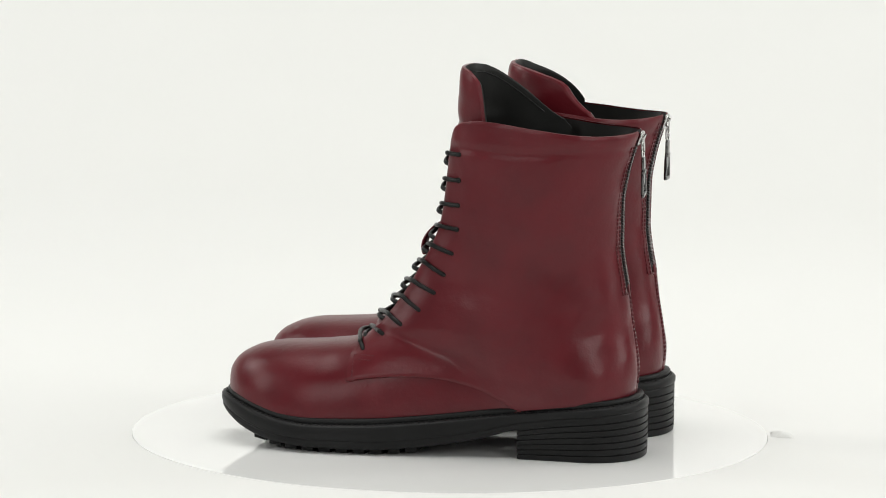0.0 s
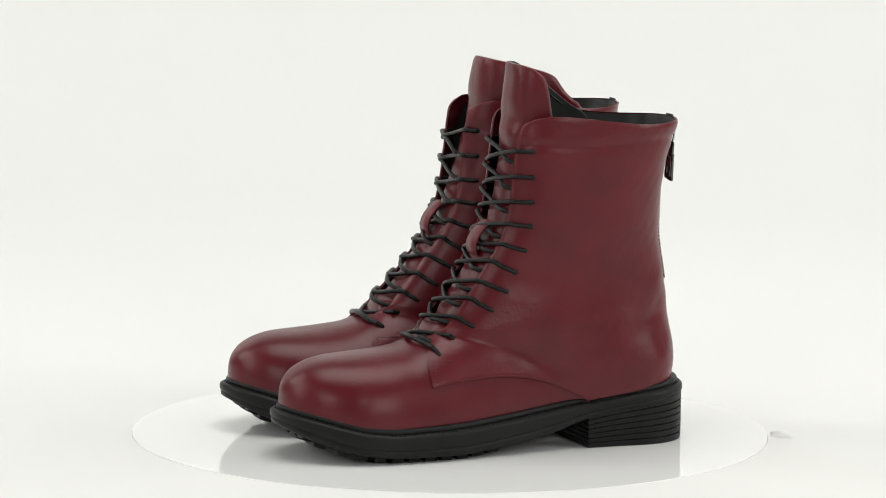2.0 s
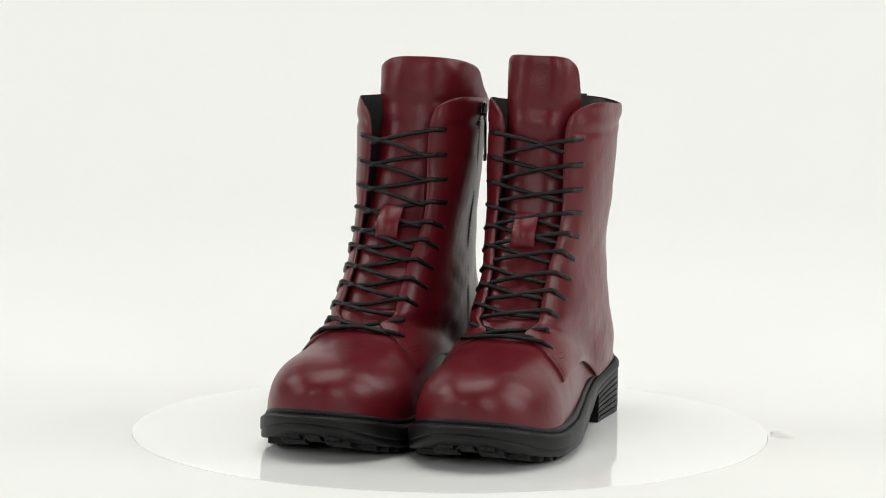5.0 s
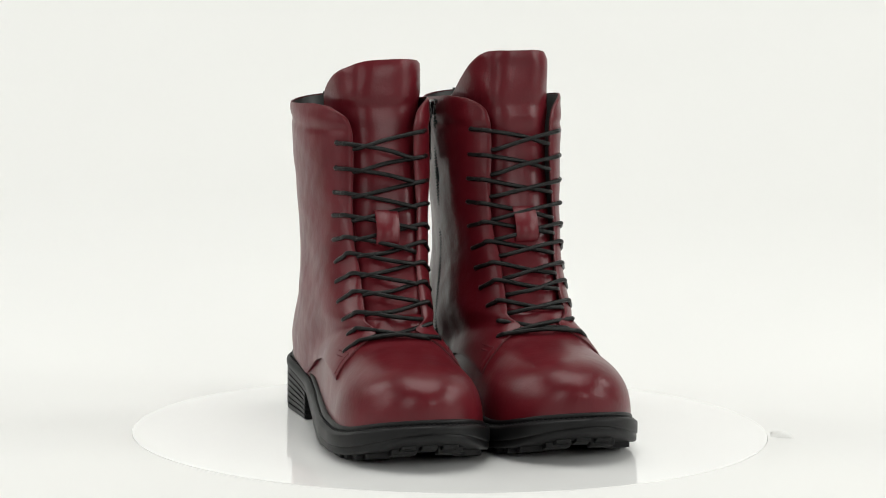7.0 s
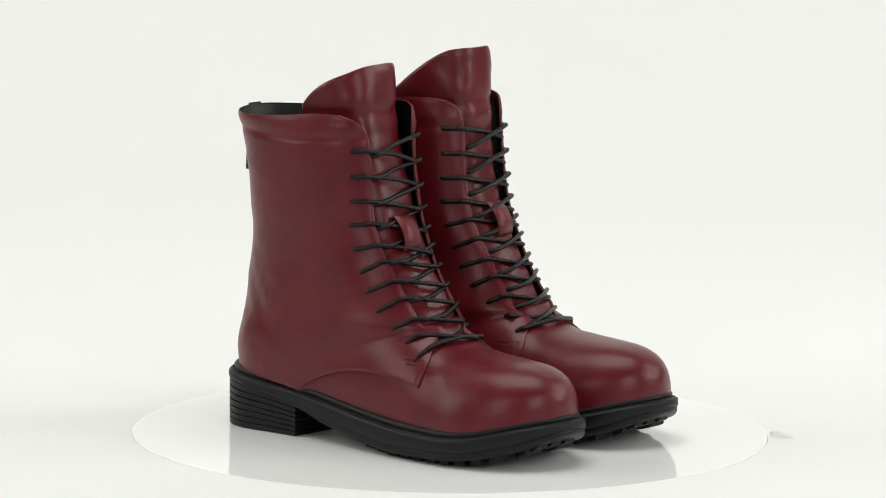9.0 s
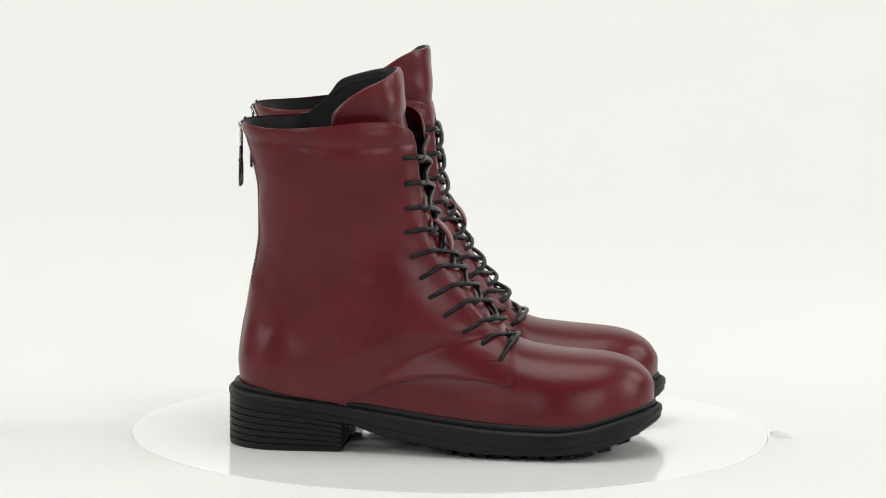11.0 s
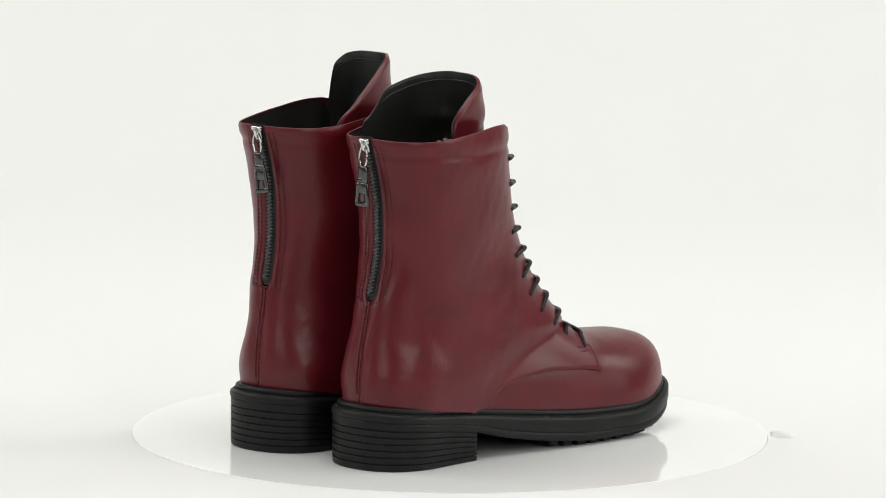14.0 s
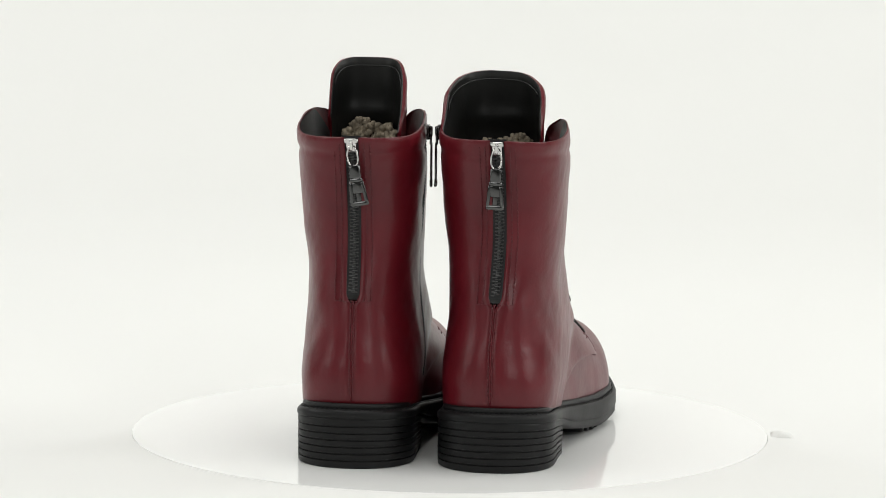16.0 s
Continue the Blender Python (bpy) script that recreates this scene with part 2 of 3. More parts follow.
def meet(o, d, shaft_top=None):
    """Where rays from inside the body leave it."""
    o, d = np.broadcast_arrays(np.asarray(o, float), np.asarray(d, float))
    lo, hi = np.zeros(o.shape[:-1]), np.full(o.shape[:-1], 260.0)
    for _ in range(24):
        mid = (lo + hi) / 2
        inside = body(o + d * mid[..., None], shaft_top) < 0
        lo, hi = np.where(inside, mid, lo), np.where(inside, hi, mid)
    return o + d * ((lo + hi) / 2)[..., None]


def normals(p):
    e = 0.4
    n = np.stack([body(p + np.eye(3)[i] * e) - body(p - np.eye(3)[i] * e) for i in range(3)], -1)
    return n / (np.linalg.norm(n, axis=-1)[..., None] + 1e-9)


AXIS = 70.0


def around(theta, z):
    """The surface at an angle round the shaft's axis (0 front, pi back) and a height."""
    theta, z = np.broadcast_arrays(np.asarray(theta, float), np.asarray(z, float))
    d = np.stack([np.cos(theta), np.sin(theta), np.zeros_like(theta)], -1)
    return meet(np.stack([np.full_like(z, AXIS), np.zeros_like(z), z], -1), d)


def beside(x, z, s=1):
    """The surface at the side, at x and z."""
    x, z = np.broadcast_arrays(np.asarray(x, float), np.asarray(z, float))
    return meet(np.stack([x, np.zeros_like(x), z], -1), np.array((0.0, s, 0.0)))


def ahead(y, z):
    """The surface at the front, at y and z."""
    y, z = np.broadcast_arrays(np.asarray(y, float), np.asarray(z, float))
    return meet(np.stack([np.full_like(y, AXIS), y, z], -1), np.array((1.0, 0.0, 0.0)))


def creases(p, seed):
    """Soft folds and dents of worn-in leather, as a lift along the normal."""
    x, y, z = p[..., 0], p[..., 1], p[..., 2]
    rng = np.random.default_rng(seed)
    lift = -0.8 * np.exp(-((z - 203 - 1.2 * np.sin(x / 17)) / 2.6) ** 2) + 0.3 * np.exp(-((z - 209.5) / 3.5) ** 2)
    for amp, low, high in ((0.36, 32, 65), (0.085, 13, 24), (0.035, 6, 10)):
        for _ in range(7):
            q = rng.normal(0, 1, 3)
            q[2] *= 1.5
            q /= np.linalg.norm(q)
            lift = lift + amp / 2.2 * np.sin((x * q[0] + y * q[1] + z * q[2]) * 2 * math.pi / rng.uniform(low, high) + rng.uniform(0, 6.3))
    flex = np.exp(-(((x - 105) / 42) ** 2 + ((z - 98) / 26) ** 2))
    heel = np.exp(-(((x - 32) / 30) ** 2 + ((z - 92) / 26) ** 2))
    lift = lift + heel * 0.2 * np.sin((z + 0.9 * x) / 4.6 + 1.3 * np.sin(x / 9 + seed) + seed)
    lift = lift + flex * (0.12 if seed in (2, 8) else 0.08) * np.sin((z * 0.9 - x * 0.35) / 2.9 + 1.5 * np.sin(x / 11))
    return lift


def skin(p, lift=0.0, seed=None, keep=None):
    n = normals(p)
    h = np.full(p.shape[:-1], float(lift)) if np.isscalar(lift) else np.asarray(lift, float)
    if seed is not None:
        c = creases(p, seed)
        h = h + (c if keep is None else c * keep)
    return p + n * h[..., None]


GAP = curve((60, 24), (84, 20.5), (100, 19.5), (115, 19.5), (135, 22), (150, 22.5), (190, 21), (205, 21.5), (215, 24), (220, 29), (223, 36))
EYELETS = [(118, 202), (118.7, 185), (119, 168.6), (119.8, 152.8), (123.5, 136.8), (129.5, 122.5), (136, 110), (146, 98), (158.5, 87.5), (170.5, 79), (183, 70)]
ZIP_END = 113.0


def rim_at(t, s):
    """The rim's height at an angle from the front, on the outer (1) or inner (-1) side."""
    return RIM(t) - np.where(np.asarray(s) > 0, SHAFT["rim"], 0) * np.clip(1 - np.asarray(t) / 3.0, 0, 1)


def gap_y(s, z, more=0.0):
    return s * (GAP(z + (SHAFT["rim"] if s > 0 else 0)) + more) + lean_at(z)


def facing_edge(n, s):
    """The quarter's front edge from the rim to the corner of the flap: angle and height."""
    zs = np.concatenate([np.linspace(float(rim_at(0.0, s)), 84, n - 26), np.linspace(84, 47.5, 27)[1:]])
    up = ahead(gap_y(s, zs), zs)
    x84 = float(ahead(gap_y(s, 84.0), 84.0)[0])
    xl = curve((47.5, 193.5), (60, 194), (72, 189), (84, x84))
    low = beside(np.maximum(xl(zs), 100), np.minimum(zs, 84), s)
    p = np.where((zs > 83.99)[:, None], up, low)
    return np.arctan2(s * p[:, 1], p[:, 0] - AXIS), p[:, 2]


def quarter_grid(nu, nv, s):
    te, ze = facing_edge(nv, s)
    v = np.linspace(0, 1, nv)
    vx = [(193.5, 47.5), (181, 50), (169, 51.3), (156, 52), (143, 52), (125, 50), (106, 45), (91, 38), (80, 32.5), (69, 33.5), (45, 36.5), (25, 38.5), (14, 40)]
    q = smooth_line([(a, b, 0) for a, b in vx], 10)
    bp = beside(q[:, 0], q[:, 1], s)
    tb, zb = np.arctan2(s * bp[:, 1], bp[:, 0] - AXIS), bp[:, 2]
    tb, zb = np.append(tb, math.pi), np.append(zb, 40.5)
    length = np.concatenate([[0], np.cumsum(np.hypot(np.diff(tb) * 45, np.diff(zb)))])
    length /= length[-1]
    u = np.linspace(0, 1, nu)
    tb, zb = np.interp(u, length, tb), np.interp(u, length, zb)
    tt = te[0] + (math.pi - te[0]) * u
    zt = rim_at(tt, s)
    zr = zt[-1] + (zb[-1] - zt[-1]) * v
    zr[0] = zt[-1]
    half = np.where(zr > ZIP_END, 4.4, 4.4 * np.clip((zr - ZIP_END + 7) / 7, 0, 1) ** 0.5) + 0.12
    tr = math.pi - (half + s * lean_at(zr, 10.0)) / (AXIS - shaft_back(zr))
    tt = te[0] + (tr[0] - te[0]) * u
    tb[-1] = tr[-1]
    zt = rim_at(tt, s)
    ze[0], zr[0] = zt[0], zt[-1]
    U, V = np.meshgrid(u, v)
    out = []
    for e, r, t, b in ((te, tr, tt, tb), (ze, zr, zt, zb)):
        e, r = e[:, None], r[:, None]
        out.append((1 - U) * e + U * r + (1 - V) * t[None] + V * b[None]
                   - ((1 - U) * (1 - V) * e[0] + U * (1 - V) * r[0] + (1 - U) * V * e[-1] + U * V * r[-1]))
    return out[0], out[1]


def quarter(boot, side, s, seed):
    """One side of the boot's shaft, from the laced front edge round to the back seam, with its thickness."""
    th, z = quarter_grid(96, 110, s)
    p = around(s * th, z)
    keep = np.ones(p.shape[:2])
    keep[:, :4] *= np.array((0, 0.3, 0.6, 0.85))[None]
    keep[:, -3:] *= 0.3
    edge = np.full(p.shape[:2], 0.35)
    low = np.clip((110 - p[..., 2]) / 30, 0, 1)
    front = np.exp(-np.arange(p.shape[1]) / 7.0)[None]
    foot = np.exp(-np.arange(p.shape[0])[::-1] / 9.0)[:, None] * np.clip((p[..., 0] - 70) / 30, 0, 1)
    edge += 0.7 * low * np.maximum(front, foot)
    edge[:, 0] -= 0.7
    edge[0, :] -= 0.7
    edge[-1, :] -= 0.6
    edge[:, -1] -= 0.8
    outer = skin(p, edge, seed, keep)
    inner = skin(p, -1.4)
    h = Heap(side)
    h.grid(outer)
    n, m = p.shape[:2]
    ring = [(0, j) for j in range(m)] + [(i, m - 1) for i in range(1, n)] + [(n - 1, j) for j in range(m - 2, -1, -1)] + [(i, 0) for i in range(n - 2, 0, -1)]
    strip = np.array([[outer[i, j] for i, j in ring], [inner[i, j] for i, j in ring]])
    k = len(h.f)
    h.grid(strip, True)
    ob = h.done("quarter", [LEATHER, EDGE], boot)
    for f in ob.data.polygons[k:]:
        f.material_index = 1
    return ob


def vamp(boot, side, seed):
    """Toe and forefoot, under the quarters' front edges."""
    spine = []
    for x in np.linspace(78, 222, 52):
        spine.append((x, 0.5 * math.pi))
    for a in np.linspace(0.5 * math.pi, -0.5 * math.pi, 74)[1:-1]:
        spine.append((222, a))
    for x in np.linspace(222, 78, 52):
        spine.append((x, -0.5 * math.pi))
    rows = []
    for w in np.linspace(0, 1, 46):
        row_o, row_d = [], []
        for x, a in spine:
            zs = 33.0
            reach = 45.0 if x < 221 else 45 + 14 * math.cos(a)
            xx = x + reach * math.cos(a)
            low = math.atan2(float(FEATHER(xx)) - 5.5 - zs, reach)
            f = low + (0.5 * math.pi - 0.0004 - low) * w
            row_o.append((x, 0, zs))
            row_d.append((math.cos(a) * math.cos(f), math.sin(a) * math.cos(f), math.sin(f)))
        rows.append(meet(np.array(row_o), np.array(row_d), 84.0))
    p = np.array(rows)
    under = np.clip((212 - p[..., 0]) / 34, 0, 1)
    p = skin(p, -0.2 - 1.6 * under, seed, 0.35 + 0 * under)
    h = Heap(side)
    h.grid(p)
    return h.done("vamp", LEATHER, boot)


TONGUE_HALF, TONGUE_DEEP, TONGUE_N = 29.5, 62.0, 3.0


def tongue_point(psi, z, inset=3.2, mid=0.0, wide=0.0):
    c, s = math.cos(psi), math.sin(psi)
    k = 2 / TONGUE_N
    half = TONGUE_HALF + wide - inset + 3.2
    dip = 1.3 * math.exp(-((z - 219) / 5) ** 2) - 0.8 * math.exp(-((z - 208) / 5) ** 2)
    rise = min(1, max(0, (z - 150) / 72))
    back = 9.0 * rise * rise * (3 - 2 * rise) + 0.08 * max(0, z - 222) if wide else 0.02 * max(0, z - 222)
    x = float(shaft_front(z)) - inset - dip - back - TONGUE_DEEP + TONGUE_DEEP * abs(c) ** k * (1 if c >= 0 else -1)
    return (x, mid + float(lean_at(z)) + half * abs(s) ** k * (1 if s >= 0 else -1), z)


def tongue(boot, side):
    """The tongue: red outside, black inside, its inner wing lower than its front."""
    if side > 0:
        top, mid, wide = curve((-95, 203), (-90, 219), (-80, 232.5), (-66, 243), (-54, 249), (-45, 252), (-35, 254), (-15, 255), (10, 255), (30, 253.5), (40, 250.5), (48, 246), (53, 236), (57, 222), (60, 205)), 0.0, 0.0
    else:
        top, mid, wide = curve((-95, 203), (-90, 220), (-86, 229), (-80, 238.5), (-66, 243.5), (-54, 246), (-40, 247.8), (-25, 249), (-8, 249.6), (8, 249), (22, 247.4), (36, 244.5), (50, 241.3), (62, 237), (70, 232.5), (76, 227.5), (80, 221), (83, 203)), -3.5, 3.5
    last = 58 if side > 0 else 82
    even = np.linspace(-1, math.sin(radians(last)) ** (TONGUE_N / 2 * 0.5), 70)
    ps = np.degrees(np.arcsin(np.clip(np.abs(even) ** (TONGUE_N / 2), 0, 1))) * np.sign(even)
    ps = np.unique(np.round(np.concatenate([ps[ps < last], np.linspace(-92, last, 70)]), 2))
    zs = np.linspace(0, 1, 60)
    out, inn = [], []
    for w in zs:
        a, b = [], []
        for d in ps:
            low = 80 + 105 * min(1, max(0, (abs(d) - 35) / 12))
            z = low + (float(top(d)) - low) * w
            q = radians(d)
            pucker = 0.5 * math.sin(z / 6.1 + 1.3 * math.sin(d / 21)) * math.exp(-((z - 130) / 45) ** 2)
            pucker += 0.3 * math.sin(z / 3.7 + d / 19 + side) * math.sin(d / 13 + z / 29) + 0.45 * math.sin(z / 8.3 + 1.1 * math.sin(d / 17) + 2 * side) * min(1, max(0, (z - 195) / 20))
            r = 0.8 * max(0, (w - 0.985) / 0.015)
            deep = 1.6 * min(1, max(0, (222 - z) / 15))
            a.append(tongue_point(q, z, 3.2 + deep - pucker + r, mid, wide))
            b.append(tongue_point(q, z, 6.4 - r, mid, wide))
        out.append(a), inn.append(b)
    out, inn = np.array(out), np.array(inn)
    h = Heap(side)
    h.grid(out)
    n, m = out.shape[:2]
    ring = [(i, 0) for i in range(n)] + [(n - 1, j) for j in range(1, m)] + [(i, m - 1) for i in range(n - 2, -1, -1)]
    h.grid(np.array([[out[i, j] for i, j in ring], [inn[i, j] for i, j in ring]]))
    ob = h.done("tongue", LEATHER, boot, "burgundy leather tongue standing above the collar")
    h = Heap(side)
    h.grid(inn)
    h.done("tongue_lining", LINING, ob, "black leather tongue lining")
    # rolled edge of the lining, a little inside the rim
    h = Heap(side)
    line = [tongue_point(radians(d), float(top(d)) - 5.5, 6.7, mid, wide) for d in np.linspace(-84, 50, 60)]
    h.tube(line, 0.5, 6)
    h.done("lining_seam", LINING, ob)
    # pull loop
    h = Heap(side)
    rows = []
    for w in np.linspace(0, 1, 14):
        z = 151 - 22 * w
        bow = 1.0 + 5.5 * math.sin(math.pi * min(1, w * 1.02)) ** 0.7
        x, m = float(shaft_front(z)) - 3.0 + bow, float(lean_at(z))
        rows.append([(x - 0.9, m - 8, z), (x, m - 7.6, z), (x, m + 7.6, z), (x - 0.9, m + 8, z), (x - 1.6, m + 7.6, z), (x - 1.6, m - 7.6, z)])
    h.grid(np.array(rows), True)
    h.done("pull_loop", LEATHER, ob, "small burgundy leather loop holding the laces")
    return ob


def lining(boot, side):
    h = Heap(side)
    ang = np.linspace(0.5, 2 * math.pi - 0.5, 100)
    rows = []
    for w in np.linspace(0, 1, 22):
        t = np.where(ang > math.pi, 2 * math.pi - ang, ang)
        top = rim_at(t, np.where(ang > math.pi, -1, 1))
        top = top - 20 * np.clip((0.85 - t) / 0.35, 0, 1) ** 1.5
        z = top - 0.9 + (110 - top) * w
        p = around(ang, z)
        rows.append(skin(p, -1.75 + 0.25 * np.sin(ang * 9 + w * 7)))
    h.grid(np.array(rows))
    h.done("lining", LINING, boot, "black leather collar lining")
    h = Heap(side)
    rng = np.random.default_rng(5)
    top = 207 if side > 0 else 200
    for _ in range(900):
        d = rng.uniform(-62, 40)
        z = rng.uniform(170, top) + 6 * math.cos(radians(d * 2.2 - 10)) + 2.5 * math.sin(d / 7)
        x, y, z = tongue_point(radians(d), z, 9.5 + rng.uniform(0, 3), wide=0.0 if side > 0 else 3.5)
        r = rng.uniform(1.2, 2.4)
        ring = []
        for la in (-60, -20, 20, 60):
            ring.append([(x + r * math.cos(radians(la)) * math.cos(o) * rng.uniform(0.8, 1.2), y + r * math.cos(radians(la)) * math.sin(o) * rng.uniform(0.8, 1.2),
                          z + r * math.sin(radians(la))) for o in np.arange(7) * 0.8976])
        h.grid(np.array(ring), True)
    tagged(h.done("fleece_lining", FLEECE, boot, "curly grey-beige fleece lining"), kind="stuff")


def eyelet(i, s, side):
    """An eyelet's x and z; the right boot's outer row is punched lower."""
    ex, ez = EYELETS[i]
    if side < 0 and s > 0:
        return ex + 1.5, ez - 7.0 + 0.15 * i
    return ex + 3.0 - 0.12 * i, ez - (2.5 if s > 0 else 0.0)


def laces(boot, side):
    """Eleven crossings of waxed cord; each strand leaves its eyelet, crosses the tongue and dips under the far edge."""
    rng = np.random.default_rng(8 + side)
    for i in range(len(EYELETS)):
        for s in (1, -1):
            ex, ez = eyelet(i, s, side)
            nxt = eyelet(i + 1, s, side) if i + 1 < len(EYELETS) else (190, 64)
            p0 = beside(ex, ez, s)
            n0 = normals(p0)
            drop = 0.62 * (ez - nxt[1]) * rng.uniform(0.9, 1.1)
            if i == len(EYELETS) - 1 and s < 0:
                continue
            last = i == len(EYELETS) - 1
            zk = np.linspace(ez - 2, ez + 20, 23)
            ek = ahead(gap_y(s, zk, 1.5), zk)
            near = int(np.argmin(np.linalg.norm(ek - p0, axis=1) + 0.15 * np.abs(zk - ez)))
            ze = float(zk[near])
            e0 = ek[near]
            n1 = normals(e0)
            zc = (ze + 2 if last else ze - 0.4 * drop) + rng.uniform(-0.6, 0.6)
            c = ahead(float(lean_at(zc)), zc)
            nc = normals(c)
            lift = (-0.2 if s > 0 else -2.6) + 0.5 * max(0, i - 5)
            pts = [p0 - n0 * 2.0 + (p0 - e0) * 0.06, p0 + n0 * 0.35, p0 * 0.45 + e0 * 0.55 + (n0 + n1) * 1.4 * 0.75, e0 + n1 * 1.9, c + nc * lift]
            if last:
                q0 = beside(*eyelet(i, -1, side), -1)
                m0 = normals(q0)
                e1 = ahead(float(gap_y(-1, ze, 2.0)), ze)
                m1 = normals(e1)
                pts += [e1 + m1 * 1.9, q0 * 0.45 + e1 * 0.55 + (m0 + m1) * 1.05, q0 + m0 * 0.7, q0 - m0 * 2.2]
            else:
                zd = ze - drop
                f0 = ahead(float(gap_y(-s, zd, -5.0)), zd + 0.15 * drop)
                f1 = ahead(float(gap_y(-s, zd, 3.5)), zd)
                pts += [f0 + normals(f0) * 0.6, f1 - normals(f1) * 3.4]
            cord = Heap(side)
            cord.tube(smooth_line(pts, 7), 1.55, 8)
            cord.done("lace", LACE, boot, "black waxed cord lace")
    for i in range(len(EYELETS)):
        for s in (1, -1):
            p0 = beside(*eyelet(i, s, side), s)
            n0 = normals(p0)
            h = Heap(side)
            u = np.cross(n0, (0, 0, 1.0))
            u /= np.linalg.norm(u)
            w = np.cross(n0, u)
            # uncut leather: a near-black ring paints the shade inside the lace hole
            rows = [[p0 + n0 * l + (u * math.cos(a) + w * math.sin(a)) * r for a in np.arange(12) * math.pi / 6] for r, l in ((2.0, 0.0), (1.8, 0.25), (1.5, 0.2), (1.2, -0.4))]
            h.grid(np.array(rows), True)
            h.done("eyelet", HOLE_SHADE, boot)


# ---- sole ----
def sole_half(x, out):
    heel, ball, toe = 34.5 + out, 49.3 + out, 283.5 + out + 0.2 * max(out, 0)
    back = 4.5 - out
    waist = curve((40, heel), (75, heel - 1.2), (110, heel + 2.2), (150, heel + 8.6), (190, ball - 0.8), (212, ball))
    x = np.asarray(x, float)
    h = waist(x)
    u = np.clip((40 - x) / (40 - back), 0, 1)
    h = np.where(x < 40, heel * (1 - u**2.25) ** (1 / 2.15), h)
    u = np.clip((x - 212) / (toe - 212), 0, 1)
    return np.where(x > 212, ball * (1 - u**1.96) ** (1 / 1.96), h)


def outline(out, n=150, first=None, last=None):
    """The sole's outline as (x, y), out millimetres beyond the upper's foot."""
    a, b = 4.5 - out, 283.5 + out + 0.2 * max(out, 0)
    s = np.linspace(0, math.pi, n)
    x = a + (b - a) * (0.5 - 0.5 * np.cos(s))
    h = sole_half(x, out)
    up = np.stack([x, h], 1)
    return np.vstack([up, np.stack([x, -h], 1)[-2:0:-1]])


def band(h, steps, n=150):
    """A ring wall round the sole; steps of (out, height above the feather line or function of x)."""
    rows = []
    for out, zf in steps:
        o = outline(out, n)
        rows.append(np.column_stack([o, zf(o[:, 0])]))
    h.grid(np.array(rows), True)
    return rows


def sole(boot, side):
    F, B = FEATHER, SOLE_LOW
    mix = lambda w: (lambda x: F(x) + (B(x) - F(x)) * w)
    h = Heap(side)
    band(h, [(-6, lambda x: F(x) + 0.5), (-1.0, lambda x: F(x) + 0.9), (0.2, lambda x: F(x) + 0.4), (0.9, lambda x: F(x) - 0.6), (1.0, lambda x: F(x) - 1.6), (0.6, lambda x: F(x) - 2.4), (0.5, lambda x: F(x) - 3.4)])
    welt = h.done("welt", RUBBER, boot, "black rubber welt with a stitched groove")
    h = Heap(side)
    rows = band(h, [(0.4, lambda x: F(x) - 2.6), (3.0, lambda x: F(x) - 3.6), (4.1, lambda x: F(x) - 4.6), (4.5, lambda x: F(x) - 5.6), (4.5, mix(0.66)), (4.2, mix(0.70)), (3.6, mix(0.715)), (3.5, mix(0.735)), (3.9, mix(0.76)), (3.9, mix(0.93)), (3.1, mix(1.0)), (-4, mix(1.02)), (-28, mix(1.03))])
    h.done("outsole", RUBBER, boot, "black rubber outsole edge")
    # cast stitches in the groove of the welt
    h = Heap(side)
    o = outline(1.6, 700)
    seg = np.linalg.norm(np.diff(o, axis=0), axis=1)
    s = np.concatenate([[0], np.cumsum(seg)])
    for d in np.arange(0, s[-1], 3.4):
        x, y = np.interp(d, s, o[:, 0]), np.interp(d, s, o[:, 1])
        x2, y2 = np.interp(d + 1, s, o[:, 0]), np.interp(d + 1, s, o[:, 1])
        t = np.array((x2 - x, y2 - y, 0.0))
        t /= np.linalg.norm(t) + 1e-9
        h.box((x, y, float(F(x)) - 3.15), t * 0.9, (-t[1] * 0.85, t[0] * 0.85, -0.3), (0, 0, 0.5), 0.35)
    tagged(h.done("welt_stitches", RUBBER, welt), kind="stuff")
    # tread lugs
    for x in np.concatenate([np.arange(150, 268, 11.5)]):
        for s in (1, -1):
            hw = float(sole_half(x, 0.0))
            if x > 262:
                hw *= 0.8
            hw -= 4.0
            z1 = float(B(x))
            h = Heap(side)
            h.box((x, s * (hw - 6.5), z1 - 1.2), (4.3, 0, (float(B(x + 4)) - float(B(x - 4))) / 2), (0, 8.5, 0), (0, 0, min(2.4, max(1.2, z1 - 1.0))), 0.12)
            h.done("tread_lug", RUBBER, boot, smooth=False)
    for y in (-14, 0, 14):
        h = Heap(side)
        h.box((271, y, float(B(271)) - 0.2), (4.5, 0, 2.0), (0, 5.2, 0), (0, 0, 1.8), 0.12)
        h.done("tread_lug", RUBBER, boot, smooth=False)
    # heel block with its grooves
    o = outline(3.9, 220)
    keep = o[o[:, 0] < 80]
    up, dn = keep[keep[:, 1] >= 0], keep[keep[:, 1] < 0]
    shape = np.vstack([up[np.argsort(up[:, 0])], [(80, y) for y in np.linspace(up[-1, 1], -up[-1, 1], 24)], dn[np.argsort(-dn[:, 0])]])
    c = np.array((42.0, 0.0))
    rows = []

    def level(w, inset):
        q = c + (shape - c) * (1 - inset / 38.0)
        z = w * (B(q[:, 0]) + 1.5)
        return np.column_stack([q, z])
    rows.append(level(0.0, 38)), rows.append(level(0.0, 1.2)), rows.append(level(0.02, 0.3))
    for g in range(6):
        w = 0.17 + g * 0.145
